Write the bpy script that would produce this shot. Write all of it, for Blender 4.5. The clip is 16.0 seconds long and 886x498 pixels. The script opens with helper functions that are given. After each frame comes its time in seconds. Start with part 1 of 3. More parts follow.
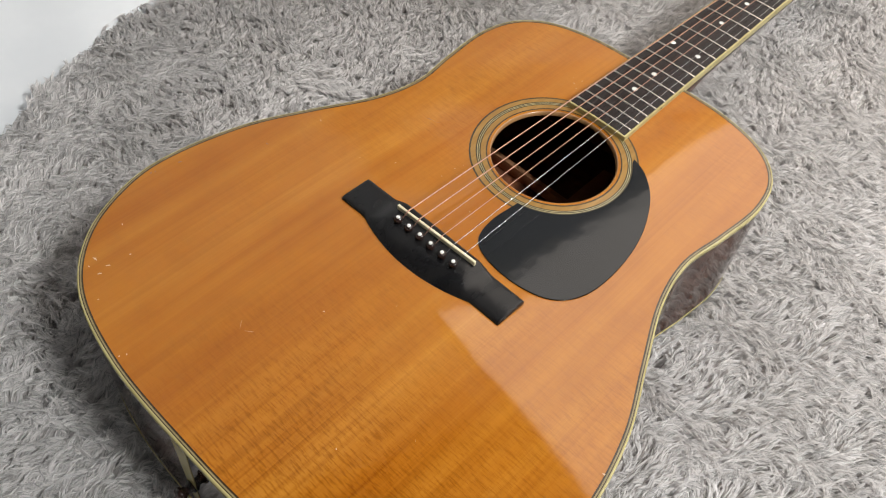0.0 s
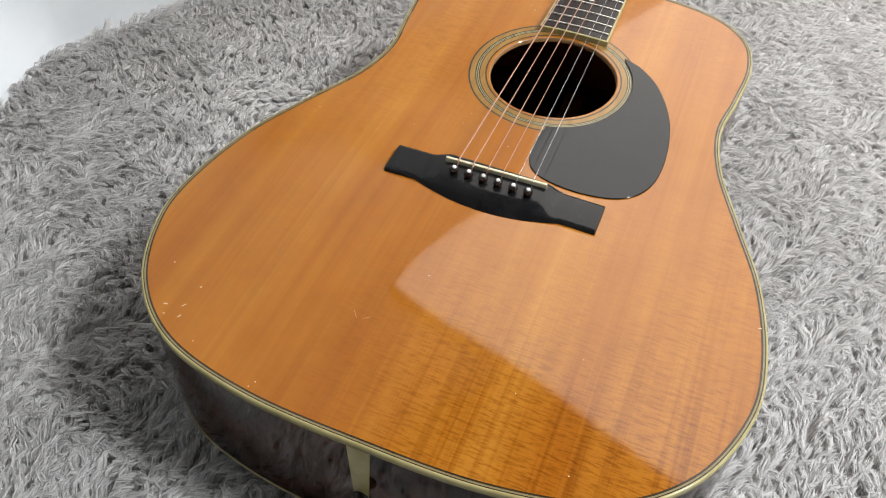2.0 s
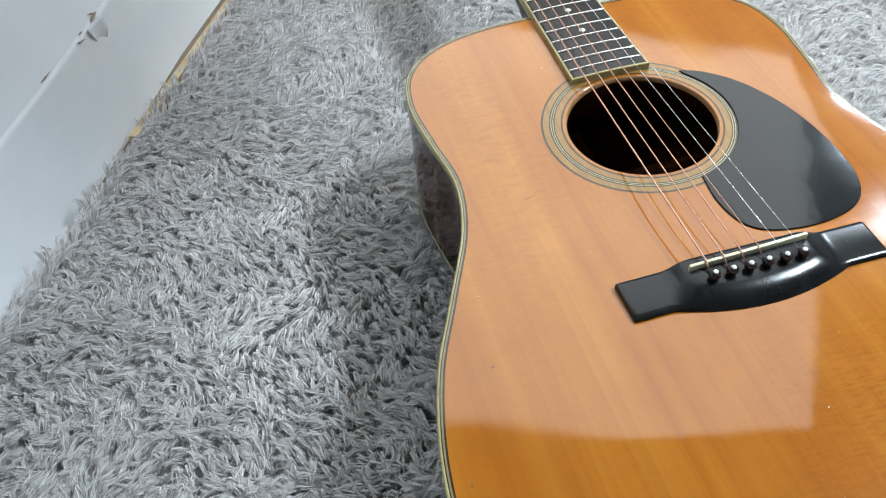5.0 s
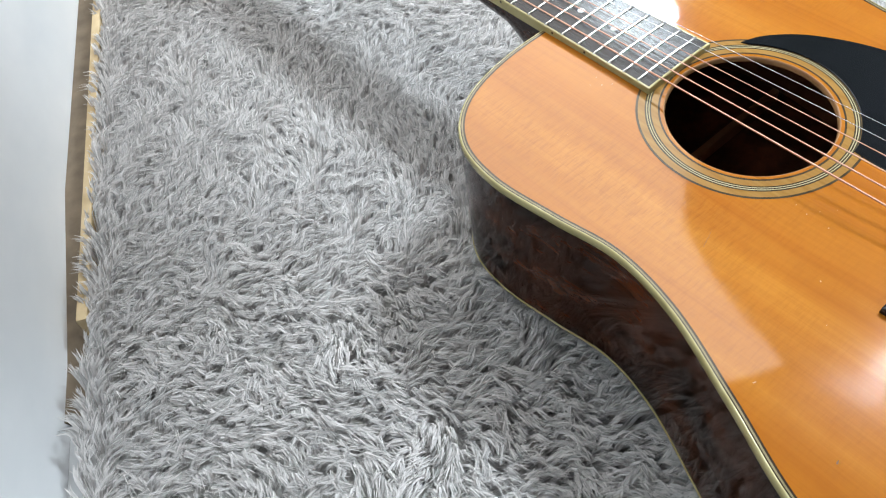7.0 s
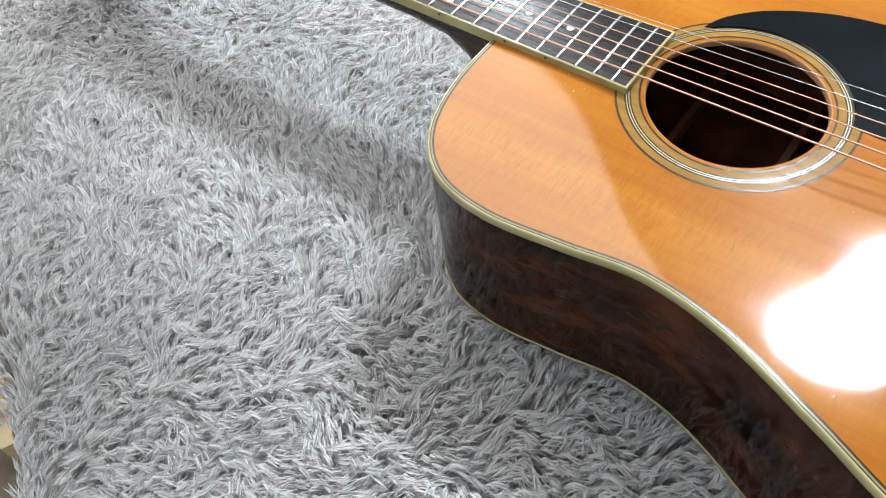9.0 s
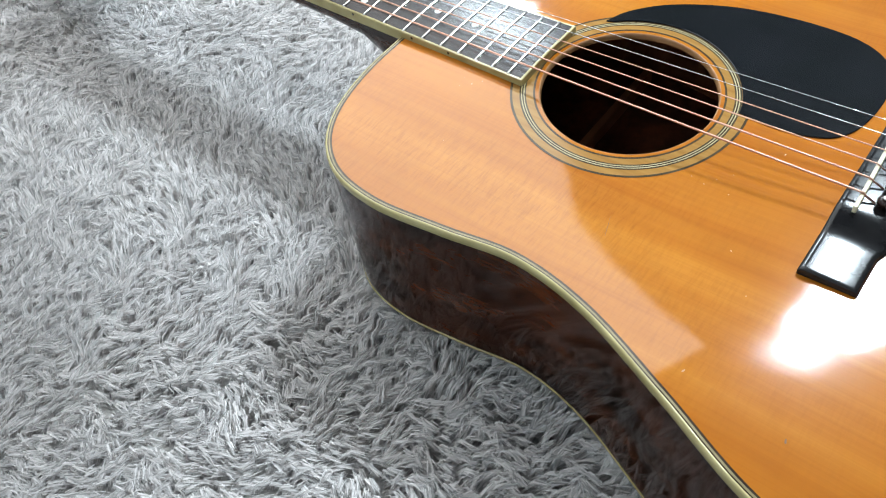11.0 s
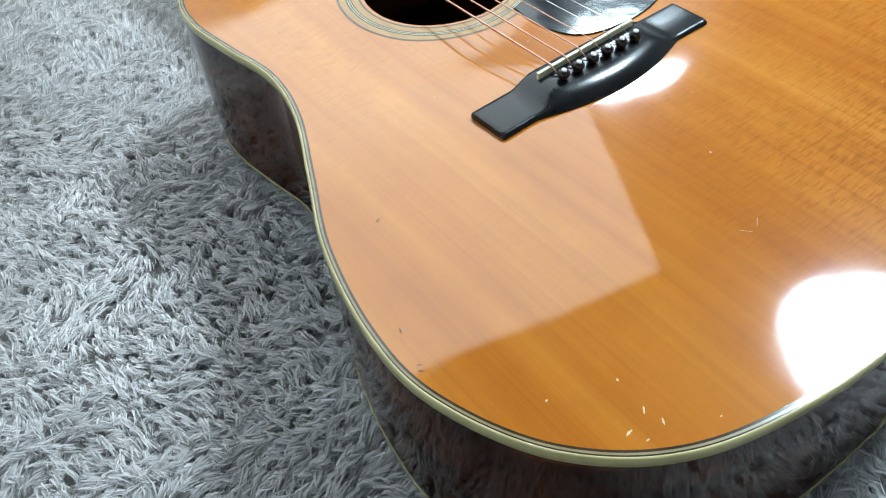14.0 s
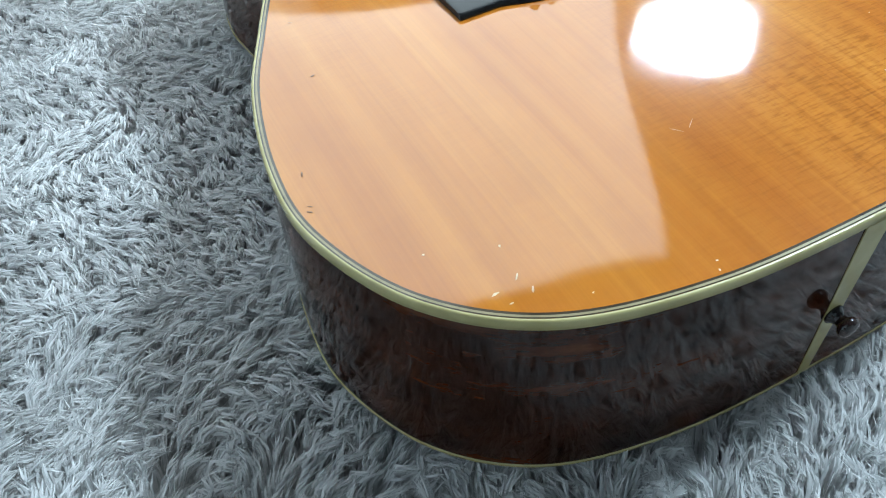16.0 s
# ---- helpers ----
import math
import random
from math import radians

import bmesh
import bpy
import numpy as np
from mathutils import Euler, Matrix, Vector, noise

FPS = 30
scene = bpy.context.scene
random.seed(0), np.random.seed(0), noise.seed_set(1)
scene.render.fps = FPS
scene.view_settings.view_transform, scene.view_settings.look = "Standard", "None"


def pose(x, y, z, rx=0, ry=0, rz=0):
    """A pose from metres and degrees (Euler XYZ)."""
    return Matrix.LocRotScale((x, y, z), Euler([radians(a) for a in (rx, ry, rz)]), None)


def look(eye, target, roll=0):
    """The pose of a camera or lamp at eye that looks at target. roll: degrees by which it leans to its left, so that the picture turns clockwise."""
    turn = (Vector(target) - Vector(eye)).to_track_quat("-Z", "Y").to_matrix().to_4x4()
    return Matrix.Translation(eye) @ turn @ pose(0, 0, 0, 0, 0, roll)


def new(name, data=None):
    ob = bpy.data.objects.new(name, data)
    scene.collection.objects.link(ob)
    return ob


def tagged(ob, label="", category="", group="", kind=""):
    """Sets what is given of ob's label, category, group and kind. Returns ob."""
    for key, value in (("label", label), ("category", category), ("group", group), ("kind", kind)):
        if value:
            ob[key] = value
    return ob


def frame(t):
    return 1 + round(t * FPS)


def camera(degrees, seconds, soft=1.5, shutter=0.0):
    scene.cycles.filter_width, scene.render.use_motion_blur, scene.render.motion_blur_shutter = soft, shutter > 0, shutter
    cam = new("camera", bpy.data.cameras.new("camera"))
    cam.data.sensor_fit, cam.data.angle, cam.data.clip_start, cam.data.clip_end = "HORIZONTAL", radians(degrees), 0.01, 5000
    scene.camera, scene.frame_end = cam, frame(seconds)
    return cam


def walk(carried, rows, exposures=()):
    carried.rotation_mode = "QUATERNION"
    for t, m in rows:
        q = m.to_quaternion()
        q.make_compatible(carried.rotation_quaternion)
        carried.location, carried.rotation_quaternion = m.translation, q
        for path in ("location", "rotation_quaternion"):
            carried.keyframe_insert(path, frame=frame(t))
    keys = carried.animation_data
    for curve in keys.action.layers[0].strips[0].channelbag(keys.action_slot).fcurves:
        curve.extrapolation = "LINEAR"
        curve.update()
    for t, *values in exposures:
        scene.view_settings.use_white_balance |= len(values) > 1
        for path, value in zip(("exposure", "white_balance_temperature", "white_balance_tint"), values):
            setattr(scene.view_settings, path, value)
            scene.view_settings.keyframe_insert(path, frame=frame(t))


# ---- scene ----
cam = camera(56.8, 16.0, soft=1.1)
PATH = [
    (0, (0.234, -0.293, 0.575), (-0.541, 0.708, -0.974), 7.4),
    (0.5, (0.211, -0.313, 0.558), (-0.494, 0.768, -0.97), 6.3),
    (1, (0.167, -0.369, 0.542), (-0.447, 0.778, -0.977), 5.7),
    (1.5, (0.122, -0.405, 0.531), (-0.391, 0.79, -0.988), 4.8),
    (2, (0.115, -0.402, 0.522), (-0.354, 0.834, -0.979), 2.1),
    (2.5, (0.049, -0.435, 0.511), (-0.288, 0.874, -0.964), 2.0),
    (3, (-0.012, -0.472, 0.503), (-0.249, 0.873, -0.958), 0.4),
    (3.5, (-0.064, -0.483, 0.495), (-0.2, 0.904, -0.94), -1.9),
    (4, (-0.129, -0.44, 0.489), (-0.131, 0.951, -0.948), -3.1),
    (4.5, (-0.185, -0.347, 0.48), (-0.048, 1.04, -0.955), -4.2),
    (5, (-0.223, -0.263, 0.482), (0.03, 1.074, -0.983), -5.9),
    (5.2, (-0.244, -0.245, 0.476), (0.063, 1.084, -0.987), -5.6),
    (7.3, (-0.359, -0.022, 0.482), (0.373, 0.976, -1.089), -9.6),
    (7.5, (-0.359, -0.006, 0.471), (0.417, 0.958, -1.1), -8.7),
    (7.7, (-0.358, 0.007, 0.467), (0.442, 0.939, -1.111), -8.5),
    (8, (-0.366, 0.022, 0.458), (0.474, 0.931, -1.113), -8.6),
    (8.2, (-0.371, 0.033, 0.455), (0.494, 0.91, -1.121), -7.7),
    (10.3, (-0.347, 0.035, 0.459), (0.526, 0.88, -1.129), -10.1),
    (10.5, (-0.346, 0.017, 0.458), (0.533, 0.875, -1.12), -9.7),
    (11, (-0.335, -0.039, 0.442), (0.536, 0.894, -1.097), -11.4),
    (11.5, (-0.331, -0.091, 0.429), (0.502, 0.924, -1.081), -12.8),
    (12, (-0.33, -0.13, 0.413), (0.536, 0.914, -1.057), -10.3),
    (12.5, (-0.329, -0.173, 0.407), (0.528, 0.893, -1.053), -9.2),
    (13, (-0.316, -0.208, 0.403), (0.487, 0.88, -1.071), -8.7),
    (13.5, (-0.298, -0.241, 0.4), (0.464, 0.88, -1.071), -8.0),
    (14, (-0.28, -0.278, 0.396), (0.437, 0.883, -1.066), -7.4),
    (14.5, (-0.268, -0.291, 0.381), (0.407, 0.874, -1.098), -6.1),
    (15, (-0.262, -0.312, 0.374), (0.362, 0.877, -1.109), -5.8),
    (15.5, (-0.254, -0.323, 0.365), (0.342, 0.879, -1.118), -4.5),
    (16, (-0.244, -0.34, 0.353), (0.325, 0.869, -1.136), -3.6),
]
walk(cam, [(t, look(eye, target, roll)) for t, eye, target, roll in PATH],
     exposures=[(0, -0.47, 7200, 14), (2, -0.38, 6850, 12), (3.5, -0.16, 6000, 5), (5, -0.27, 6050, 6), (7.5, 0.02, 6300, 8), (11, 0.05, 6100, 6), (13, -0.05, 5900, 2), (16, 0.15, 5450, -3)])

# ---- light and exposure ----
ROOM_U = Vector((0.452, 0.892, 0.0))   # along the wall beside the rug
ROOM_O = Vector((-0.892, 0.452, 0.0))  # from the rug towards that wall
EDGE = Vector((-0.596, 0.0, 0.0))      # a point of the rug's straight edge
CEILING = 2.35

world = bpy.data.worlds.new("room_world")
scene.world = world
world.use_nodes = True
world.node_tree.nodes["Background"].inputs[0].default_value = (0.8, 0.9, 1.0, 1)
world.node_tree.nodes["Background"].inputs[1].default_value = 0.05

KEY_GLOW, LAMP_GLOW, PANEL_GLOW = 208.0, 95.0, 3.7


# ---- materials ----
def material(name, colour=(0.8, 0.8, 0.8), rough=0.5, metal=0.0, ior=1.5):
    m = bpy.data.materials.new(name)
    m.use_nodes = True
    b = m.node_tree.nodes["Principled BSDF"]
    b.inputs["Base Color"].default_value = (*colour, 1)
    b.inputs["Roughness"].default_value = rough
    b.inputs["Metallic"].default_value = metal
    b.inputs["IOR"].default_value = ior
    return m


def node(m, kind, **values):
    n = m.node_tree.nodes.new(kind)
    for k, v in values.items():
        n.inputs[k].default_value = v
    return n


def link(m, a, b):
    m.node_tree.links.new(a, b)


def bsdf(m):
    return m.node_tree.nodes["Principled BSDF"]


def stretched_noise(m, scale, detail=3.0, rough=0.55):
    """Noise over object space, stretched by the three scales per metre."""
    co = node(m, "ShaderNodeTexCoord")
    mp = node(m, "ShaderNodeMapping", Scale=scale)
    nz = node(m, "ShaderNodeTexNoise", Scale=1.0, Detail=detail, Roughness=rough)
    link(m, co.outputs["Object"], mp.inputs["Vector"])
    link(m, mp.outputs["Vector"], nz.inputs["Vector"])
    return nz.outputs["Fac"]


def ramp(m, fac, stops):
    r = node(m, "ShaderNodeValToRGB")
    el = r.color_ramp.elements
    while len(el) < len(stops):
        el.new(0.5)
    for e, (p, c) in zip(el, stops):
        e.position, e.color = p, (*c, 1)
    link(m, fac, r.inputs["Fac"])
    return r.outputs["Color"]


def mixed(m, kind, fac, a, b):
    x = node(m, "ShaderNodeMix")
    x.data_type, x.blend_type = "RGBA", kind
    for sock, v in ((x.inputs[0], fac), (x.inputs[6], a), (x.inputs[7], b)):
        if hasattr(v, "is_linked"):
            link(m, v, sock)
        else:
            sock.default_value = v
    return x.outputs[2]


def bumped(m, height, strength, distance):
    b = node(m, "ShaderNodeBump", Strength=strength, Distance=distance)
    link(m, height, b.inputs["Height"])
    link(m, b.outputs["Normal"], bsdf(m).inputs["Normal"])
    return b


def spruce():
    """Old lacquered spruce: faint straight grain, cross-silk in patches, uneven ambering, slightly wavy gloss."""
    m = material("aged_spruce", rough=0.27, ior=1.09)
    bsdf(m).inputs["Coat Weight"].default_value, bsdf(m).inputs["Coat IOR"].default_value = 1.0, 1.54
    broad = stretched_noise(m, (24, 0.8, 1), 4, 0.6)
    mid = stretched_noise(m, (150, 1.6, 1), 4, 0.6)
    fine = stretched_noise(m, (900, 5, 1), 2)
    silk = stretched_noise(m, (95, 620, 1), 3, 0.65)
    flake = stretched_noise(m, (60, 260, 1), 4, 0.7)
    where = stretched_noise(m, (9, 3.2, 1), 3)
    cloud = stretched_noise(m, (8, 6, 1), 5, 0.62)
    blotch = stretched_noise(m, (34, 26, 1), 4, 0.6)
    c = ramp(m, broad, [(0.26, (0.355, 0.105, 0.0072)), (0.45, (0.432, 0.147, 0.012)), (0.58, (0.470, 0.173, 0.0165)), (0.76, (0.548, 0.224, 0.028))])
    c = mixed(m, "MULTIPLY", 0.42, c, ramp(m, mid, [(0.3, (0.76, 0.68, 0.58)), (0.48, (0.95, 0.93, 0.9)), (0.66, (1, 1, 1))]))
    c = mixed(m, "MULTIPLY", 0.20, c, ramp(m, fine, [(0.35, (0.72, 0.64, 0.55)), (0.6, (1, 1, 1))]))
    amount = ramp(m, where, [(0.44, (0.04, 0.04, 0.04)), (0.66, (0.5, 0.5, 0.5))])
    c = mixed(m, "MULTIPLY", amount, c, ramp(m, silk, [(0.34, (0.66, 0.58, 0.48)), (0.52, (0.98, 0.97, 0.95)), (0.68, (1, 1, 1))]))
    c = mixed(m, "MULTIPLY", amount, c, ramp(m, flake, [(0.36, (0.84, 0.79, 0.70)), (0.55, (1, 1, 1))]))
    # strongest figure: the treble side of the lower bout
    spot = node(m, "ShaderNodeSeparateXYZ")
    link(m, node(m, "ShaderNodeTexCoord").outputs["Object"], spot.inputs[0])
    sides = []
    for axis, lo, hi in ((0, -0.06, 0.10), (1, -0.06, -0.19)):
        r = node(m, "ShaderNodeMapRange")
        r.interpolation_type = "SMOOTHSTEP"
        r.inputs["From Min"].default_value, r.inputs["From Max"].default_value = lo, hi
        link(m, spot.outputs[axis], r.inputs["Value"])
        sides.append(r.outputs["Result"])
    both = node(m, "ShaderNodeMath")
    both.operation = "MULTIPLY"
    link(m, sides[0], both.inputs[0])
    link(m, sides[1], both.inputs[1])
    c = mixed(m, "MULTIPLY", both.outputs[0], c, ramp(m, silk, [(0.36, (0.72, 0.65, 0.56)), (0.50, (0.95, 0.93, 0.90)), (0.66, (1.0, 1.0, 1.0))]))
    c = mixed(m, "MULTIPLY", both.outputs[0], c, ramp(m, mid, [(0.36, (0.74, 0.66, 0.56)), (0.52, (1, 1, 1))]))
    c = mixed(m, "MULTIPLY", 0.6, c, ramp(m, cloud, [(0.33, (0.84, 0.75, 0.66)), (0.7, (1, 1, 1))]))
    c = mixed(m, "MULTIPLY", 0.45, c, ramp(m, blotch, [(0.30, (0.86, 0.80, 0.74)), (0.55, (1, 1, 1))]))
    link(m, c, bsdf(m).inputs["Base Color"])
    # worn lacquer: duller where it has been rubbed
    dull = ramp(m, stretched_noise(m, (15, 11, 1), 4, 0.6), [(0.40, (0.055, 0.055, 0.055)), (0.75, (0.085, 0.085, 0.085))])
    link(m, dull, bsdf(m).inputs["Coat Roughness"])
    waves = mixed(m, "ADD", 0.08, stretched_noise(m, (9, 7, 1), 2), stretched_noise(m, (55, 42, 1), 3))
    link(m, bumped(m, waves, 0.5, 0.0011).outputs["Normal"], bsdf(m).inputs["Coat Normal"])
    return m


def rosewood(name, dark, light, rough):
    m = material(name, rough=rough)
    co = stretched_noise(m, (15, 15, 42), 6, 0.72)
    c = ramp(m, co, [(0.36, dark), (0.54, tuple(0.6 * a + 0.4 * b for a, b in zip(dark, light))), (0.72, light)])
    ink = stretched_noise(m, (22, 22, 60), 5, 0.75)
    c = mixed(m, "MULTIPLY", 0.7, c, ramp(m, ink, [(0.36, (0.2, 0.18, 0.18)), (0.56, (1, 1, 1))]))
    pores = stretched_noise(m, (60, 60, 700), 2)
    c = mixed(m, "MULTIPLY", 0.5, c, ramp(m, pores, [(0.35, (0.45, 0.4, 0.4)), (0.55, (1, 1, 1))]))
    link(m, c, bsdf(m).inputs["Base Color"])
    bumped(m, stretched_noise(m, (14, 14, 14), 2), 0.08, 0.0004)
    return m


def grained(name, low, high, rough, scale, metal=0.0, bump=0.0, bump_scale=(300, 300, 300)):
    """A surface whose colour wanders between two tones."""
    m = material(name, rough=rough, metal=metal)
    c = ramp(m, stretched_noise(m, scale, 4), [(0.32, low), (0.68, high)])
    link(m, c, bsdf(m).inputs["Base Color"])
    if bump:
        bumped(m, stretched_noise(m, bump_scale, 3), 0.5, bump)
    return m


def pile_material():
    m = material("grey_pile", rough=0.6)
    geo = node(m, "ShaderNodeNewGeometry")
    c = ramp(m, geo.outputs["Random Per Island"], [(0.0, (0.470, 0.456, 0.452)), (0.35, (0.790, 0.766, 0.760)), (1.0, (0.970, 0.941, 0.933))])
    patch = ramp(m, stretched_noise(m, (6, 6, 6), 3), [(0.35, (0.93, 0.925, 0.92)), (0.65, (1, 1, 1))])
    c = mixed(m, "MULTIPLY", 1.0, c, patch)
    link(m, c, bsdf(m).inputs["Base Color"])
    thin = node(m, "ShaderNodeBsdfTranslucent")
    link(m, c, thin.inputs["Color"])
    both = node(m, "ShaderNodeMixShader", Fac=0.48)
    link(m, bsdf(m).outputs[0], both.inputs[1])
    link(m, thin.outputs[0], both.inputs[2])
    link(m, both.outputs[0], m.node_tree.nodes["Material Output"].inputs["Surface"])
    return m


def glow(name, colour, strength):
    m = bpy.data.materials.new(name)
    m.use_nodes = True
    nt = m.node_tree
    nt.nodes.clear()
    e, o = nt.nodes.new("ShaderNodeEmission"), nt.nodes.new("ShaderNodeOutputMaterial")
    e.inputs[0].default_value, e.inputs[1].default_value = (*colour, 1), strength
    nt.links.new(e.outputs[0], o.inputs[0])
    return m


SPRUCE = spruce()
SIDE_WOOD = rosewood("rosewood_side", (0.007, 0.0026, 0.0016), (0.115, 0.031, 0.010), 0.07)
bsdf(SIDE_WOOD).inputs["IOR"].default_value = 1.31
BACK_WOOD = rosewood("rosewood_back", (0.10, 0.030, 0.014), (0.34, 0.115, 0.05), 0.6)
INNER_WOOD = grained("bare_inner_wood", (0.24, 0.08, 0.035), (0.36, 0.14, 0.06), 0.8, (12, 60, 12))
BRACE_WOOD = grained("bare_brace_wood", (0.34, 0.15, 0.07), (0.44, 0.21, 0.10), 0.8, (40, 40, 40))
NECK_WOOD = rosewood("dark_neck_wood", (0.022, 0.009, 0.006), (0.075, 0.028, 0.016), 0.2)
BOARD_WOOD = grained("rosewood_board", (0.010, 0.007, 0.007), (0.028, 0.018, 0.016), 0.23, (500, 20, 100), bump=0.00008, bump_scale=(900, 40, 300))
bsdf(BOARD_WOOD).inputs["IOR"].default_value = 1.38
BINDING = grained("aged_cream_binding", (0.34, 0.28, 0.115), (0.46, 0.39, 0.18), 0.22, (40, 40, 40))
BINDING_PALE = grained("pale_cream_line", (0.33, 0.27, 0.13), (0.42, 0.35, 0.18), 0.25, (60, 60, 60))
OLIVE = grained("olive_inlay_line", (0.20, 0.155, 0.075), (0.27, 0.21, 0.11), 0.22, (90, 90, 90))
PURFLING = grained("dark_purfling", (0.028, 0.017, 0.009), (0.05, 0.033, 0.018), 0.15, (90, 90, 90))
RING_DARK = grained("dark_rosette_line", (0.040, 0.028, 0.014), (0.075, 0.052, 0.026), 0.12, (90, 90, 90))
EBONY = grained("black_ebony", (0.006, 0.006, 0.007), (0.014, 0.013, 0.013), 0.2, (60, 25, 60))
GUARD = grained("black_glossy_plastic", (0.004, 0.005, 0.006), (0.007, 0.008, 0.010), 0.09, (30, 30, 30), bump=0.0008, bump_scale=(18, 18, 18))
bsdf(GUARD).inputs["IOR"].default_value = 1.42
bsdf(EBONY).inputs["IOR"].default_value = 1.37
BONE = grained("aged_bone", (0.62, 0.54, 0.34), (0.75, 0.68, 0.48), 0.4, (200, 200, 200))
PEARL = grained("pearl", (0.72, 0.72, 0.68), (0.85, 0.85, 0.82), 0.2, (500, 500, 500))
PIN_WOOD = grained("dark_pin", (0.010, 0.007, 0.007), (0.03, 0.014, 0.011), 0.16, (200, 200, 200))
NICKEL = grained("nickel_silver", (0.62, 0.60, 0.55), (0.78, 0.76, 0.72), 0.22, (400, 400, 400), metal=1.0)
COPPER = grained("bronze_winding", (0.50, 0.27, 0.20), (0.63, 0.38, 0.28), 0.46, (800, 2500, 800), metal=1.0)
STEEL = grained("plain_steel", (0.60, 0.60, 0.60), (0.75, 0.75, 0.75), 0.25, (500, 500, 500), metal=1.0)
PILE = pile_material()
RUG_BASE = grained("rug_backing", (0.48, 0.47, 0.455), (0.62, 0.61, 0.59), 0.9, (60, 60, 60), bump=0.004, bump_scale=(160, 160, 160))
WHITE_WALL = grained("white_wall_paint", (0.72, 0.73, 0.74), (0.80, 0.81, 0.81), 0.55, (3, 3, 3), bump=0.0006, bump_scale=(90, 90, 90))
WHITE_PANEL = grained("worn_white_panel", (0.65, 0.67, 0.70), (0.74, 0.75, 0.77), 0.5, (6, 6, 14), bump=0.0015, bump_scale=(14, 14, 22))
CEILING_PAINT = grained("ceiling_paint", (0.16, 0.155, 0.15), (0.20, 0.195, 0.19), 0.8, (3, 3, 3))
UPPER_PAINT = grained("grey_upper_wall", (0.56, 0.56, 0.56), (0.62, 0.62, 0.62), 0.7, (2, 2, 2))
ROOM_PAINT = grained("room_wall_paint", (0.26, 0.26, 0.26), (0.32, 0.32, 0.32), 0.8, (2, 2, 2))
PALE_FLOOR = grained("pale_floor", (0.55, 0.56, 0.58), (0.66, 0.67, 0.68), 0.5, (8, 8, 8))
BEIGE = grained("raw_wood_strip", (0.50, 0.36, 0.19), (0.68, 0.53, 0.32), 0.7, (30, 30, 90), bump=0.001, bump_scale=(80, 80, 80))
GAP_BROWN = grained("shaded_brown_gap", (0.13, 0.10, 0.07), (0.22, 0.17, 0.12), 0.9, (40, 40, 40))
BLACK_CLOTH = grained("black_cloth", (0.008, 0.008, 0.010), (0.018, 0.018, 0.022), 0.85, (300, 300, 300), bump=0.001)
RING_WOOD = grained("greyed_rosette_wood", (0.27, 0.135, 0.032), (0.34, 0.185, 0.05), 0.09, (300, 12, 60))
LIP_WOOD = grained("pale_polished_edge", (0.30, 0.15, 0.06), (0.42, 0.22, 0.10), 0.10, (60, 60, 200))
CHIP_LIGHT = grained("bare_wood_chip", (0.55, 0.37, 0.19), (0.72, 0.54, 0.33), 0.5, (900, 900, 900))
CHIP_SOFT = grained("rubbed_varnish_glint", (0.46, 0.24, 0.10), (0.56, 0.33, 0.16), 0.4, (900, 900, 900))
CHIP_DARK = grained("dark_dent", (0.13, 0.055, 0.02), (0.20, 0.09, 0.03), 0.5, (900, 900, 900))
TORN = grained("torn_edge", (0.16, 0.13, 0.10), (0.32, 0.26, 0.2), 0.9, (200, 200, 200))
LAMP_LIGHT = glow("lamp_diffuser", (0.86, 0.95, 1.0), LAMP_GLOW)
KEY_LIGHT = glow("bright_lamp_diffuser", (0.86, 0.95, 1.0), KEY_GLOW)
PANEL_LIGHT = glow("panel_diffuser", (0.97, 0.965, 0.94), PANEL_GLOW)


# ---- mesh helpers ----
def mesh_object(name, verts, faces, mat, smooth=True):
    me = bpy.data.meshes.new(name)
    me.from_pydata([tuple(v) for v in verts], [], faces)
    me.materials.append(mat)
    if smooth:
        me.shade_smooth()
    me.update()
    return new(name, me)


def thing(name, label, category, group="", kind="", at=(0, 0, 0)):
    ob = new(name)
    ob.location = at
    return tagged(ob, label, category, group, kind)


def under(ob, parent, label=""):
    """Makes ob a part of parent, without moving it."""
    ob.parent = parent
    bpy.context.view_layer.update()
    ob.matrix_parent_inverse = parent.matrix_world.inverted()
    return tagged(ob, label)


def part(name, verts, faces, mat, parent, label="", smooth=True):
    return under(mesh_object(name, verts, faces, mat, smooth), parent, label)


def bm_part(name, bm, mat, parent, label="", smooth=False):
    me = bpy.data.meshes.new(name)
    bm.normal_update()
    bm.to_mesh(me)
    bm.free()
    me.materials.append(mat)
    if smooth:
        me.shade_smooth()
    ob = new(name, me)
    return under(ob, parent, label) if parent else ob


def sharp(ob, degrees=35):
    """Keeps edges sharper than the angle crisp on a smooth mesh."""
    ob.data.shade_smooth()
    ob.data.set_sharp_from_angle(angle=radians(degrees))
    return ob


def box(name, size, at, mat, parent=None, bevel=0.0, turn=0.0, label="", segments=2):
    bm = bmesh.new()
    bmesh.ops.create_cube(bm, size=1.0)
    bmesh.ops.scale(bm, vec=size, verts=bm.verts)
    if bevel:
        bmesh.ops.bevel(bm, geom=list(bm.edges), offset=bevel, segments=segments, profile=0.6, affect="EDGES")
    bmesh.ops.transform(bm, matrix=pose(*at, 0, 0, turn), verts=bm.verts)
    ob = bm_part(name, bm, mat, None, "", True)
    sharp(ob)
    return under(ob, parent, label) if parent else tagged(ob, label)


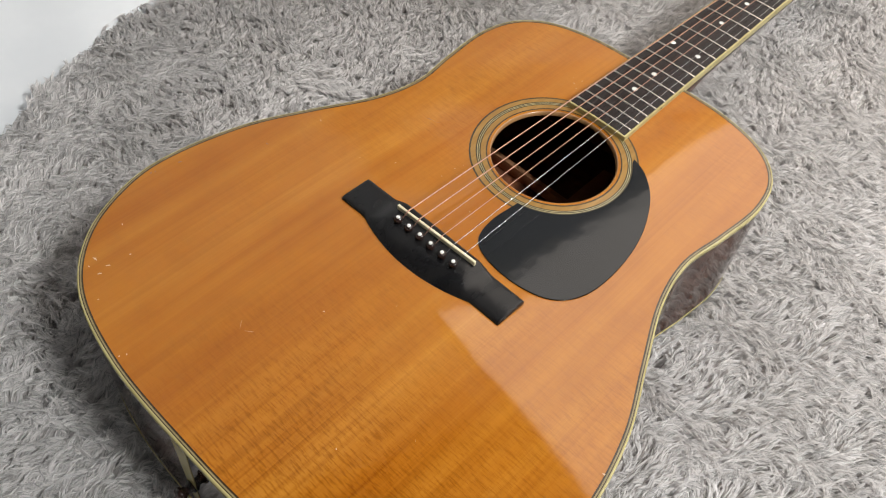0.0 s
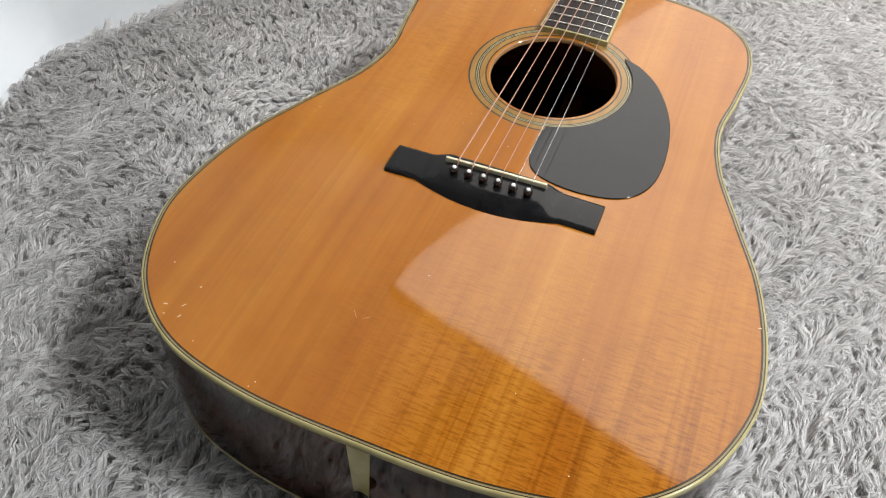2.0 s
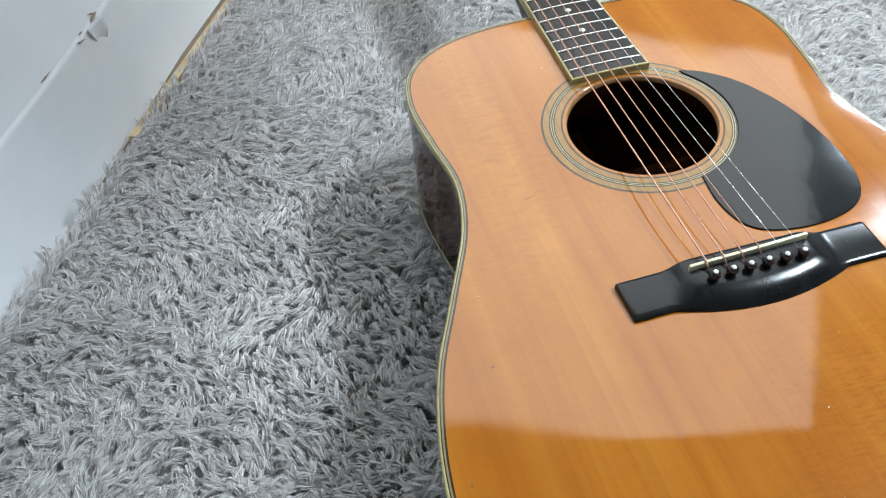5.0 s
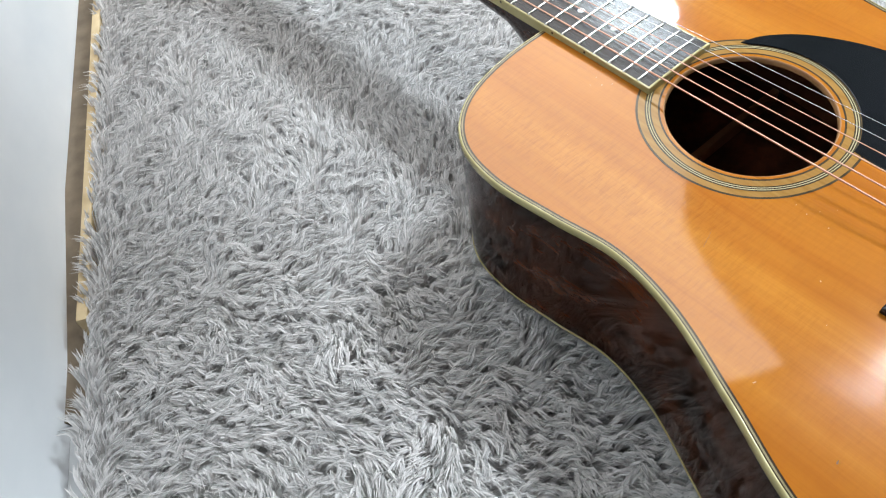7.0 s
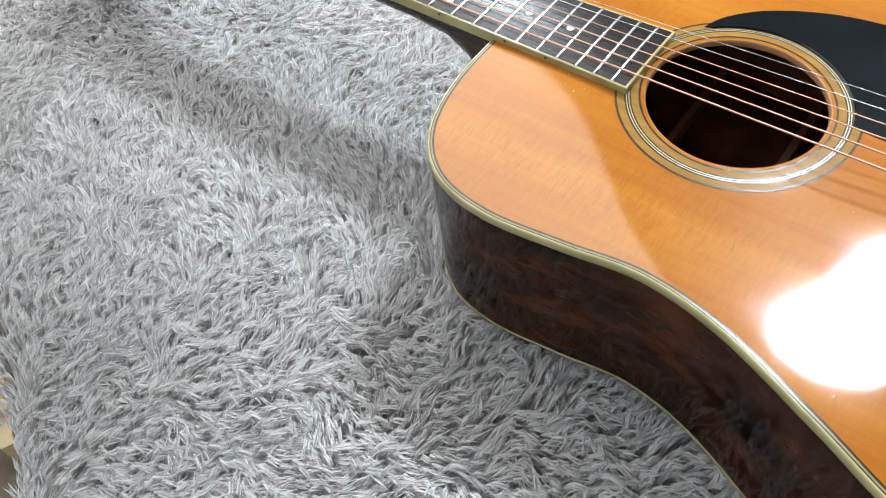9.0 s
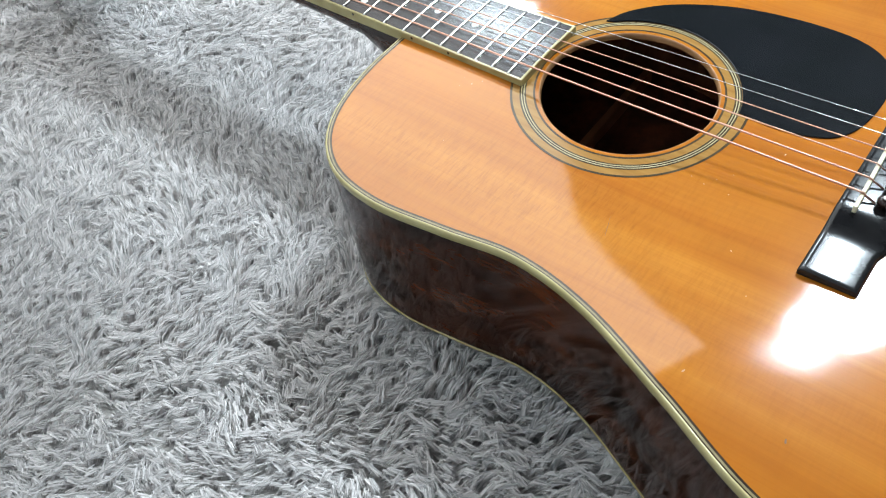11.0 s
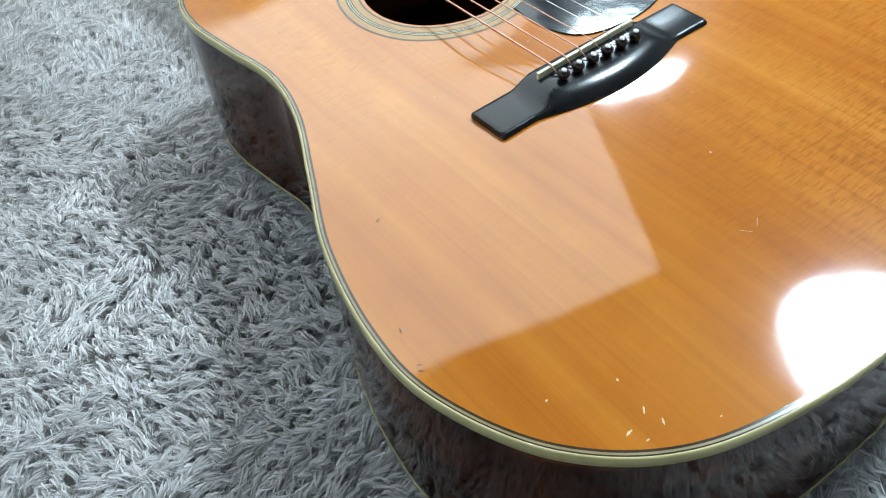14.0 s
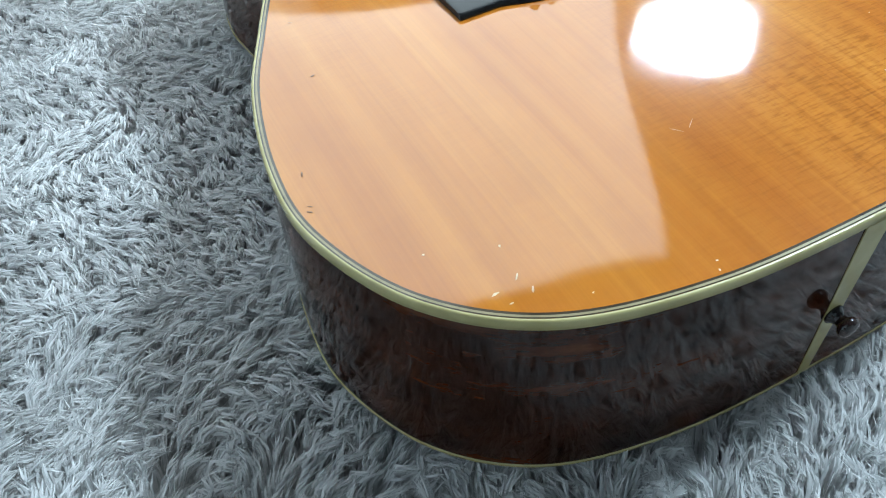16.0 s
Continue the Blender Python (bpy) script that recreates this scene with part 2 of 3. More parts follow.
def loft(rings, close_ring=True, cap_start=False, cap_end=False):
    """Verts and faces of a skin over equal rings of points."""
    n = len(rings[0])
    verts = [v for r in rings for v in r]
    faces = []
    for i in range(len(rings) - 1):
        for j in range(n if close_ring else n - 1):
            a, b = i * n + j, i * n + (j + 1) % n
            faces.append((a, b, b + n, a + n))
    if cap_start:
        faces.append(tuple(range(n - 1, -1, -1)))
    if cap_end:
        faces.append(tuple((len(rings) - 1) * n + j for j in range(n)))
    return verts, faces


def lathe(profile, steps=24):
    """Rings round z from (radius, height) pairs."""
    return [[(r * math.cos(2 * math.pi * k / steps), r * math.sin(2 * math.pi * k / steps), z) for k in range(steps)] for r, z in profile]


def moved(rings, m):
    return [[tuple(m @ Vector(v)) for v in r] for r in rings]


def spline(points, per=12, closed=False):
    """Catmull-Rom through the points."""
    out, n = [], len(points)
    last = n if closed else n - 1
    for i in range(last):
        p = [np.array(points[(i + k) % n] if closed else points[min(max(i + k, 0), n - 1)], float) for k in (-1, 0, 1, 2)]
        for s in range(per):
            t = s / per
            out.append(0.5 * (2 * p[1] + (p[2] - p[0]) * t + (2 * p[0] - 5 * p[1] + 4 * p[2] - p[3]) * t * t + (3 * p[1] - p[0] - 3 * p[2] + p[3]) * t**3))
    if not closed:
        out.append(np.array(points[-1], float))
    return np.array(out)


def even(curve, count, closed=False):
    """The curve again, with points at even steps."""
    c = np.vstack([curve, curve[:1]]) if closed else np.asarray(curve)
    d = np.r_[0, np.cumsum(np.linalg.norm(np.diff(c, axis=0), axis=1))]
    s = np.linspace(0, d[-1], count, endpoint=not closed)
    return np.stack([np.interp(s, d, c[:, k]) for k in range(c.shape[1])], 1)


def inset(loop, d):
    """A closed anticlockwise loop moved inwards by d."""
    t = np.roll(loop, -1, 0) - np.roll(loop, 1, 0)
    t /= np.linalg.norm(t, axis=1)[:, None]
    return loop + d * np.stack([-t[:, 1], t[:, 0]], 1)


def tube(points, radius, steps=6):
    """Rings of a round bar along the points."""
    pts = [Vector(p) for p in points]
    rings = []
    for i, p in enumerate(pts):
        d = (pts[min(i + 1, len(pts) - 1)] - pts[max(i - 1, 0)]).normalized()
        side = d.cross(Vector((0, 0, 1)) if abs(d.z) < 0.95 else Vector((1, 0, 0))).normalized()
        up = side.cross(d)
        r = radius[i] if isinstance(radius, (list, tuple)) else radius
        rings.append([tuple(p + side * (r * math.cos(a)) + up * (r * math.sin(a))) for a in (2 * math.pi * k / steps for k in range(steps))])
    return rings


# ---- the guitar's sizes ----
TOP = 0.1182                    # height of the top where it lies lowest
HOLE = (0.0, 0.1380)            # soundhole centre
HOLE_R = 0.0506
SCALE = 0.645                   # nut to saddle
HALF = [(0.0, 0.2895), (0.066, 0.2885), (0.112, 0.276), (0.139, 0.250), (0.1478, 0.212), (0.1438, 0.165), (0.1383, 0.122),
        (0.1462, 0.078), (0.1672, 0.027), (0.1878, -0.022), (0.1992, -0.076), (0.1975, -0.120), (0.1758, -0.1685), (0.1352, -0.2020), (0.0745, -0.2172), (0.0, -0.2202)]


# how the old top has sunk beside the soundhole and bellied up behind the bridge: millimetres over an even net
SAG_X, SAG_Y = np.linspace(-0.16, 0.16, 7), np.linspace(-0.20, 0.28, 10)
SAGS = 0.001 * np.array(((-0.17, -0.66, 0.37, 0.22, 2.01, 0.54, 0.46, -0.10, -0.33, 0.15), (-0.01, 0.77, 0.18, -0.92, -0.35, -1.64, -0.07, 0.41, -0.03, -0.01),
                         (-1.18, 0.32, 0.88, 0.54, 0.74, -1.64, -1.66, -0.54, 0.52, -0.25), (0.54, 0.57, -0.77, 0.52, -0.17, -1.22, 0.47, 0.14, 0.41, -0.11),
                         (-1.00, 0.10, -0.15, 1.23, -0.89, -2.24, 0.19, -0.04, -0.33, 0.46), (0.79, 0.66, -0.15, 0.43, -0.55, -1.24, 0.03, -0.16, -0.46, -0.31),
                         (-0.09, -0.32, 0.05, 0.14, 0.02, 0.71, 0.47, -0.03, 0.31, 0.26)))


def sag(x, y):
    return float(np.exp(-(x - SAG_X) ** 2 / 0.00405) @ SAGS @ np.exp(-(y - SAG_Y) ** 2 / 0.00405))


def top_z(x, y):
    """The top is gently domed about the bridge and flattens towards the neck."""
    s = y + 0.06
    drop = s * s / 2 if s < 0.12 else 0.0072 + (0.12 * (s - 0.12) - (s - 0.12) ** 2 / 2 if s < 0.24 else 0.0072)
    return 0.1227 - (x * x / 2 + drop) / 8.0 + sag(x, y)


def back_z(y):
    """The back's height: it lies a little higher at the tail."""
    return 0.0085 + 0.004 * (0.25 - y)


def fret_y(n):
    return SCALE * 2 ** (-n / 12)


def board_half(y):
    return 0.0215 + 0.0060 * (SCALE - y) / 0.3225


right_side = [(x, y) for x, y in HALF]
left_side = [(-x, y) for x, y in HALF[1:-1]]
# anticlockwise: down the left side, up the right
OUTLINE = even(spline(left_side[:0] + [HALF[0]] + left_side + [HALF[-1]] + right_side[-2:0:-1], 14, True), 360, True)

guitar = thing("acoustic_guitar", "orange aged spruce-top dreadnought acoustic guitar lying on the rug", "guitar")


def flat_ring(loop_a, loop_b, lift):
    """A strip on the top between two loops, raised by lift."""
    return loft([[(x, y, top_z(x, y) + lift) for x, y in l] for l in (loop_a, loop_b)])


# top plate: rings from the soundhole out to the binding
plate_edge = inset(OUTLINE, 0.0016)
angle = np.unwrap(np.arctan2(plate_edge[:, 1] - HOLE[1], plate_edge[:, 0] - HOLE[0]))
hole_loop = np.stack([HOLE[0] + HOLE_R * np.cos(angle), HOLE[1] + HOLE_R * np.sin(angle)], 1)
lip_loop = np.array(HOLE) + (hole_loop - HOLE) * (1 + 0.0013 / HOLE_R)
rings = []
for k in range(41):
    s = k / 40
    rings.append([(*p, top_z(*p)) for p in lip_loop * (1 - s) + plate_edge * s])
top_plate = part("soundboard", *loft(rings), SPRUCE, guitar, "glossy aged orange spruce top with fine straight grain")
sharp(top_plate, 50)
lip_rings = [[(*p, top_z(*p) - d) for p in np.array(HOLE) + (hole_loop - HOLE) * (1 + g / HOLE_R)] for g, d in ((0.0, 0.0036), (0.0001, 0.0020), (0.0004, 0.0010), (0.0008, 0.0002), (0.0013, 0.0))]
part("hole_lip", *loft(lip_rings), LIP_WOOD, guitar, "pale rounded edge of the soundhole")

# rim, bindings, back
low_z = [back_z(p[1]) for p in OUTLINE]
edge_z = [top_z(*p) for p in OUTLINE]
def rim_ring(d, drop):
    return [(*p, z - drop) for p, z in zip(inset(OUTLINE, d), edge_z)]


def low_ring(d, rise):
    return [(*p, z + rise) for p, z in zip(inset(OUTLINE, d), low_z)]


rim = part("rim", *loft([rim_ring(0.0004, 0.0049), rim_ring(0.0003, 0.03), rim_ring(0.0003, 0.06), low_ring(0.0003, 0.03), low_ring(0.0004, 0.0024)]), SIDE_WOOD, guitar, "dark glossy rosewood side")
part("inner_rim", *loft([low_ring(0.0032, -0.0001), rim_ring(0.0032, 0.0028)]), INNER_WOOD, guitar)


binding = part("top_binding", *loft([rim_ring(0.0018, 0.0002), rim_ring(0.0016, -0.0001), rim_ring(0.0008, -0.0001), rim_ring(0.0002, 0.0005), rim_ring(0.0, 0.0012), rim_ring(0.0, 0.0048), rim_ring(0.0006, 0.0051)]), BINDING, guitar, "yellowed cream binding")
part("back_binding", *loft([low_ring(0.0006, 0.0030), low_ring(0.0, 0.0026), low_ring(0.0, 0.0008), low_ring(0.0012, 0.0)]), BINDING, guitar, "yellowed cream binding")
for d0, d1, mat in ((0.0016, 0.0022, PURFLING), (0.0022, 0.0032, OLIVE), (0.0032, 0.0043, PURFLING)):
    part("purfling", *flat_ring(inset(OUTLINE, d0), inset(OUTLINE, d1), 0.00012), mat, guitar, "thin dark and cream inlay line")
cx = np.array([0.0, -0.02])
back_rings = [[(*(p * (1 - s) + cx * s), back_z((p * (1 - s) + cx * s)[1]) - 0.0002) for p in inset(OUTLINE, 0.0011)] for s in (0, 0.15, 0.4, 0.7, 0.97)]
part("back_plate", *loft(back_rings, cap_end=True), BACK_WOOD, guitar)
for y, w in ((0.19, 0.006), (0.115, 0.006), (0.0, 0.008)):
    box("back_brace", (0.262, w, 0.013), (0, y, back_z(y) + 0.0075), BRACE_WOOD, guitar, 0.002)
box("centre_strip", (0.016, 0.44, 0.003), (0, 0.04, back_z(0.04) + 0.0032), BRACE_WOOD, guitar, 0.0008)

# rosette
rosette = part("rosette", *flat_ring(HOLE + (hole_loop - HOLE) * 1.045, HOLE + (hole_loop - HOLE) * 1.062, 0.00008), SPRUCE, guitar)
circle = np.stack([np.cos(np.linspace(0, 2 * np.pi, 128, endpoint=False)), np.sin(np.linspace(0, 2 * np.pi, 128, endpoint=False))], 1)
for r0, r1, mat in ((0.0539, 0.0551, RING_DARK), (0.0593, 0.0602, RING_DARK), (0.0602, 0.0608, BINDING_PALE), (0.0608, 0.0616, PURFLING), (0.0616, 0.0622, BINDING_PALE), (0.0622, 0.0632, RING_DARK), (0.0674, 0.0688, RING_DARK)):
    part("inlay_ring", *flat_ring(circle * r0 + HOLE, circle * r1 + HOLE, 0.00014), mat, rosette, "thin dark and cream inlay ring")

for r0, r1 in ((0.0551, 0.0593), (0.0632, 0.0674)):
    part("inlay_ring", *flat_ring(circle * r0 + HOLE, circle * r1 + HOLE, 0.00010), RING_WOOD, rosette, "greyed band of the rosette")

# pickguard
guard_line = spline([(0.0135, 0.0765), (0.0115, 0.050), (0.0170, 0.0275), (0.0330, 0.0172), (0.0620, 0.0150), (0.0885, 0.0235), (0.1025, 0.0450), (0.1053, 0.0790), (0.0990, 0.1185), (0.0830, 0.1540), (0.0640, 0.1745), (0.0480, 0.1820)], 8)
a0, a1 = math.atan2(0.0465, 0.049), math.atan2(-0.059, 0.0135)
arc = np.array([(HOLE[0] + 0.0634 * math.cos(a), HOLE[1] + 0.0634 * math.sin(a)) for a in np.linspace(a0, a1, 24)])
guard_loop = even(np.vstack([guard_line, arc[1:-1]]), 160, True)
def guard_ring(d, h):
    return [(*p, top_z(*p) + h) for p in inset(guard_loop, d)]


guard_rings = [guard_ring(0, 0.0001), guard_ring(0, 0.0007), guard_ring(0.0004, 0.001)]
sharp(part("pickguard", *loft(guard_rings, cap_end=True), GUARD, guitar, "glossy black teardrop pickguard"), 15)

# bridge: stations across, each a section of depth and height
def bridge_station(x):
    ax = abs(x)
    s = min(max((ax - 0.034) / 0.016, 0), 1)
    s = s * s * (3 - 2 * s)
    high = 0.0092 * (1 - s) + 0.0042 * s
    back = 0.0060
    belly = 0.0108 * max(0.0, 1 - (ax / 0.052) ** 2)
    front = -0.0215 - belly
    slope = 0.0125 * (1 - s) + 0.0012 * s
    z0 = top_z(x, -0.01)
    pts = [(back, 0.0), (back, high - 0.0012), (back - 0.001, high - 0.0002), (back - 0.003, high), (front + slope + 0.002, high), (front + slope, high - 0.0004),
           (front + slope * 0.75, high - 0.0004 - (high - 0.0022) * 0.10), (front + slope * 0.45, high - 0.0004 - (high - 0.0022) * 0.34), (front + slope * 0.2, high - 0.0004 - (high - 0.0022) * 0.66), (front + 0.0010, 0.0026), (front, 0.0018), (front, 0.0)]
    return [(x, y, z0 - 0.0006 + h) for y, h in pts]


xs = [-0.0763, -0.0760, -0.0752] + list(np.linspace(-0.0735, 0.0755, 45)) + [0.0767, 0.0775, 0.0778]
stations = []
for i, x in enumerate(xs):
    st = bridge_station(x)
    k = min(i, len(xs) - 1 - i)
    drop = (0.0009, 0.0003, 0.0, 0.0)[min(k, 3)]
    stations.append([(a, b, max(c - drop, min(c, top_z(a, -0.01)))) for a, b, c in st])
bridge = part("bridge", *loft(stations, True, True, True), EBONY, guitar, "black ebony belly bridge")
sharp(bridge, 40)
bz = top_z(0, -0.01) - 0.0006 + 0.0092


def bridge_top(x):
    return top_z(x, -0.01) + 0.0086


saddle = box("saddle", (0.0735, 0.0021, 0.0060), (0, -0.0012, bz + 0.0006), BONE, bridge, 0.0006, turn=2.0, label="aged bone saddle")
for v in saddle.data.vertices:
    v.co.z += bridge_top(v.co.x) - bz
STRING_X = [-0.0270 + 0.0108 * k for k in range(6)]
PIN_Y = -0.0118
for x in STRING_X:
    prof = [(0.0023, -0.004), (0.0024, 0.0002), (0.0027, 0.0008), (0.0032, 0.0020), (0.0034, 0.0034), (0.0031, 0.0047), (0.0023, 0.0055), (0.0012, 0.0059)]
    m = pose(x, PIN_Y, bridge_top(x), 6, random.uniform(-3, 3), 0)
    pin = part("bridge_pin", *loft(moved(lathe(prof, 18), m), True, True, True), PIN_WOOD, bridge, "dark turned bridge pin")
    part("pearl_dot", *loft(moved(lathe([(0.0015, 0.0056), (0.0014, 0.0063), (0.0008, 0.00655)], 12), m), True, False, True), PEARL, pin, "white pearl dot")

# fretboard
END_Y, NUT_Y = 0.1925, SCALE
BOARD = 0.0062                   # board's height over the top
BZ = 0.1202 + BOARD
def crown(x):
    """How far the board's cambered face falls off from its middle line."""
    return -x * x / 0.9


rings = []
for y in (END_Y + 0.0016, NUT_Y):
    w = board_half(y) - 0.0016
    rings.append([(w, y, TOP + 0.0004), (-w, y, TOP + 0.0004)] + [(w * u, y, BZ + crown(w * u)) for u in np.linspace(-1, 1, 13)])
fretboard = sharp(part("fretboard", *loft(rings, True, True, True), BOARD_WOOD, guitar, "dark rosewood fretboard with pearl dots"))
for side in (-1, 1):
    a, b = board_half(END_Y), board_half(NUT_Y)
    rings = []
    for y, w in ((END_Y, a), (0.34, board_half(0.34)), (NUT_Y, b)):
        e = BZ + crown(w)
        rings.append([(side * (w - 0.0016), y, TOP + 0.0004), (side * (w - 0.0016), y, e + 0.0001), (side * (w - 0.0003), y, e + 0.0001), (side * w, y, e - 0.0003), (side * w, y, TOP + 0.0003)])
    strip = part("board_binding", *loft(rings, True, True, True), BINDING, fretboard, "yellowed cream binding", False)
    for n in (5, 7, 9, 12, 15, 17):
        y = (fret_y(n) + fret_y(n - 1)) / 2
        m = pose(side * board_half(y), y, BZ - 0.0028, 0, side * 90, 0)
        part("side_dot", *loft(moved(lathe([(0.0010, -0.0003), (0.0009, 0.0002)], 10), m), True, False, True), PURFLING, strip)
ew = board_half(END_Y) - 0.0016
rings = [[(u, END_Y + 0.0016, BZ + crown(u)), (u, END_Y + 0.0004, BZ + crown(u)), (u, END_Y, BZ + crown(u) - 0.0004), (u, END_Y, BZ - BOARD), (u, END_Y + 0.0016, BZ - BOARD)] for u in np.linspace(-ew, ew, 13)]
sharp(part("end_binding", *loft(rings, True, True, True), BINDING, fretboard, "yellowed cream binding"))
for n in range(1, 21):
    y, w = fret_y(n), board_half(fret_y(n)) - 0.0012
    rings = []
    for x in [-w, -w + 0.0008] + list(np.linspace(-w + 0.004, w - 0.004, 9)) + [w - 0.0008, w]:
        high = 0.0011 if abs(x) < w - 0.0004 else 0.0005
        rings.append([(x, y + 0.0011 * math.cos(a), BZ + crown(x) - 0.0001 + high * math.sin(a)) for a in np.linspace(0, math.pi, 7)])
    part("fret", *loft(rings, True, True, True), NICKEL, fretboard, "worn nickel fret")
for n in (5, 7, 9, 12, 15, 17):
    y = (fret_y(n) + fret_y(n - 1)) / 2
    for x in ((-0.0145, 0.0125) if n == 12 else (0.0,)):
        part("position_dot", *loft(moved(lathe([(0.0026, -0.0002), (0.0025, 0.00012)], 16), pose(x, y, BZ + crown(x))), True, False, True), PEARL, fretboard, "white pearl dot")

# neck, heel and head
def neck_ring(y, depth):
    w = board_half(y) - 0.0004
    return [(w * math.cos(a), y, TOP + 0.0004 - depth * max(0.0, math.sin(a)) ** 0.8) for a in np.linspace(0, math.pi, 15)]


neck_rings = []
for y, d in ((0.2885, 0.105), (0.294, 0.098), (0.303, 0.070), (0.315, 0.040), (0.330, 0.024), (0.36, 0.0185), (0.45, 0.0175), (0.55, 0.0165), (0.63, 0.0155), (0.65, 0.0155)):
    ring = neck_ring(y, d)
    taper = 1.0 if y > 0.32 else 0.55 + 0.45 * (y - 0.2885) / 0.0315
    neck_rings.append([(x * (1 - (1 - taper) * (TOP - z) / 0.105), yy, z) for x, yy, z in ring])
part("neck", *loft(neck_rings, True, True, True), NECK_WOOD, guitar, "dark polished neck")
box("nut", (0.043, 0.005, 0.009), (0, NUT_Y + 0.0025, TOP + 0.0042), BONE, guitar, 0.0008)
head_m = pose(0, 0.652, TOP + 0.001, -14)
head = bmesh.new()
vs = [head.verts.new(head_m @ Vector((x, y, z))) for z in (-0.014, 0) for x, y in ((-0.024, -0.012), (0.024, -0.012), (0.036, 0.03), (0.038, 0.165), (0.012, 0.180), (-0.012, 0.180), (-0.038, 0.165), (-0.036, 0.03))]
head.faces.new(vs[7::-1]), head.faces.new(vs[8:])
for k in range(8):
    head.faces.new((vs[k], vs[(k + 1) % 8], vs[8 + (k + 1) % 8], vs[8 + k]))
bmesh.ops.bevel(head, geom=list(head.edges), offset=0.0015, segments=2, affect="EDGES")
headstock = bm_part("headstock", head, NECK_WOOD, guitar, "dark headstock")
POSTS = []
for side in (-1, 1):
    for k in range(3):
        y = 0.045 + 0.045 * k
        tuner = part("tuner_post", *loft(moved(lathe([(0.005, 0.0), (0.005, 0.002), (0.003, 0.003), (0.003, 0.008)], 14), head_m @ pose(side * 0.022, y, 0)), True, True, True), NICKEL, headstock)
        part("tuner_button", *loft(moved(lathe([(0.0025, 0.0), (0.0025, 0.008), (0.006, 0.011), (0.007, 0.017), (0.005, 0.021)], 14), head_m @ pose(side * 0.038, y, -0.008, 0, side * 90, 0)), True, True, True), NICKEL, tuner)
        POSTS.append(head_m @ Vector((side * 0.022, y, 0.005)))

# strings
post_of = [POSTS[0], POSTS[1], POSTS[2], POSTS[5], POSTS[4], POSTS[3]]
for k, x in enumerate(STRING_X):
    nut_x = -0.0180 + 0.0072 * k
    r = (0.00060, 0.00050, 0.00040, 0.00031, 0.00021, 0.00017)[k]
    sy = -0.0012 + 0.0348 * x
    hz = bridge_top(x)
    pts = [(x, PIN_Y + 0.0030, hz + 0.0002), (x, sy - 0.0016, hz + 0.0028), (x, sy, hz + 0.0041), (x, sy + 0.002, hz + 0.0042)]
    pts += [(x + (nut_x - x) * s, sy + (NUT_Y - sy) * s, hz + 0.0042 + (TOP + 0.0092 - hz - 0.0042) * s) for s in (0.25, 0.5, 0.75, 1.0)]
    pts.append(tuple(post_of[k]))
    part("string", *loft(tube(pts, r, 6), True, True, True), COPPER if k < 4 else STEEL, guitar, "bronze-wound string" if k < 4 else "plain steel string")

# tail: inlaid wedge and end pin
wedge = []
for z in (back_z(-0.22) + 0.0024, 0.04, 0.08, top_z(0, -0.22) - 0.0049):
    w = 0.0028 + 0.0044 * z / TOP
    c = -0.001 + 0.0020 * (z / TOP)
    wedge.append([(c - w, -0.2196, z), (c - w, -0.2203, z), (c + w, -0.2203, z), (c + w, -0.2196, z)])
part("tail_wedge", *loft(wedge, True, True, True), BINDING, guitar, "cream inlaid tail wedge", False)
pin_prof = [(0.0050, 0.0), (0.0052, 0.0012), (0.0040, 0.0024), (0.0029, 0.0042), (0.0033, 0.0060), (0.0050, 0.0074), (0.0054, 0.0092), (0.0045, 0.0110), (0.0022, 0.0117)]
part("end_pin", *loft(moved(lathe(pin_prof, 20), pose(0.0, -0.2201, 0.058, 90, 0, 0)), True, True, True), PIN_WOOD, guitar, "dark turned end pin")


# dents and chips in the varnish
def chip(x, y, length, width, turn, mat):
    """A small ragged scar lying on the top."""
    m = pose(x, y, 0, 0, 0, turn)
    ring = []
    for k in range(11):
        a = 2 * math.pi * k / 11
        j = random.uniform(0.65, 1.2)
        p = m @ Vector((length / 2 * math.cos(a) * j, width / 2 * math.sin(a) * j, 0))
        ring.append((p.x, p.y, top_z(p.x, p.y) + 0.00016))
    part("finish_chip", [*ring, (x, y, top_z(x, y) + 0.00025)], [(k, (k + 1) % 11, 11) for k in range(11)], mat, guitar, "small chip, nick or scratch glint in the varnish")


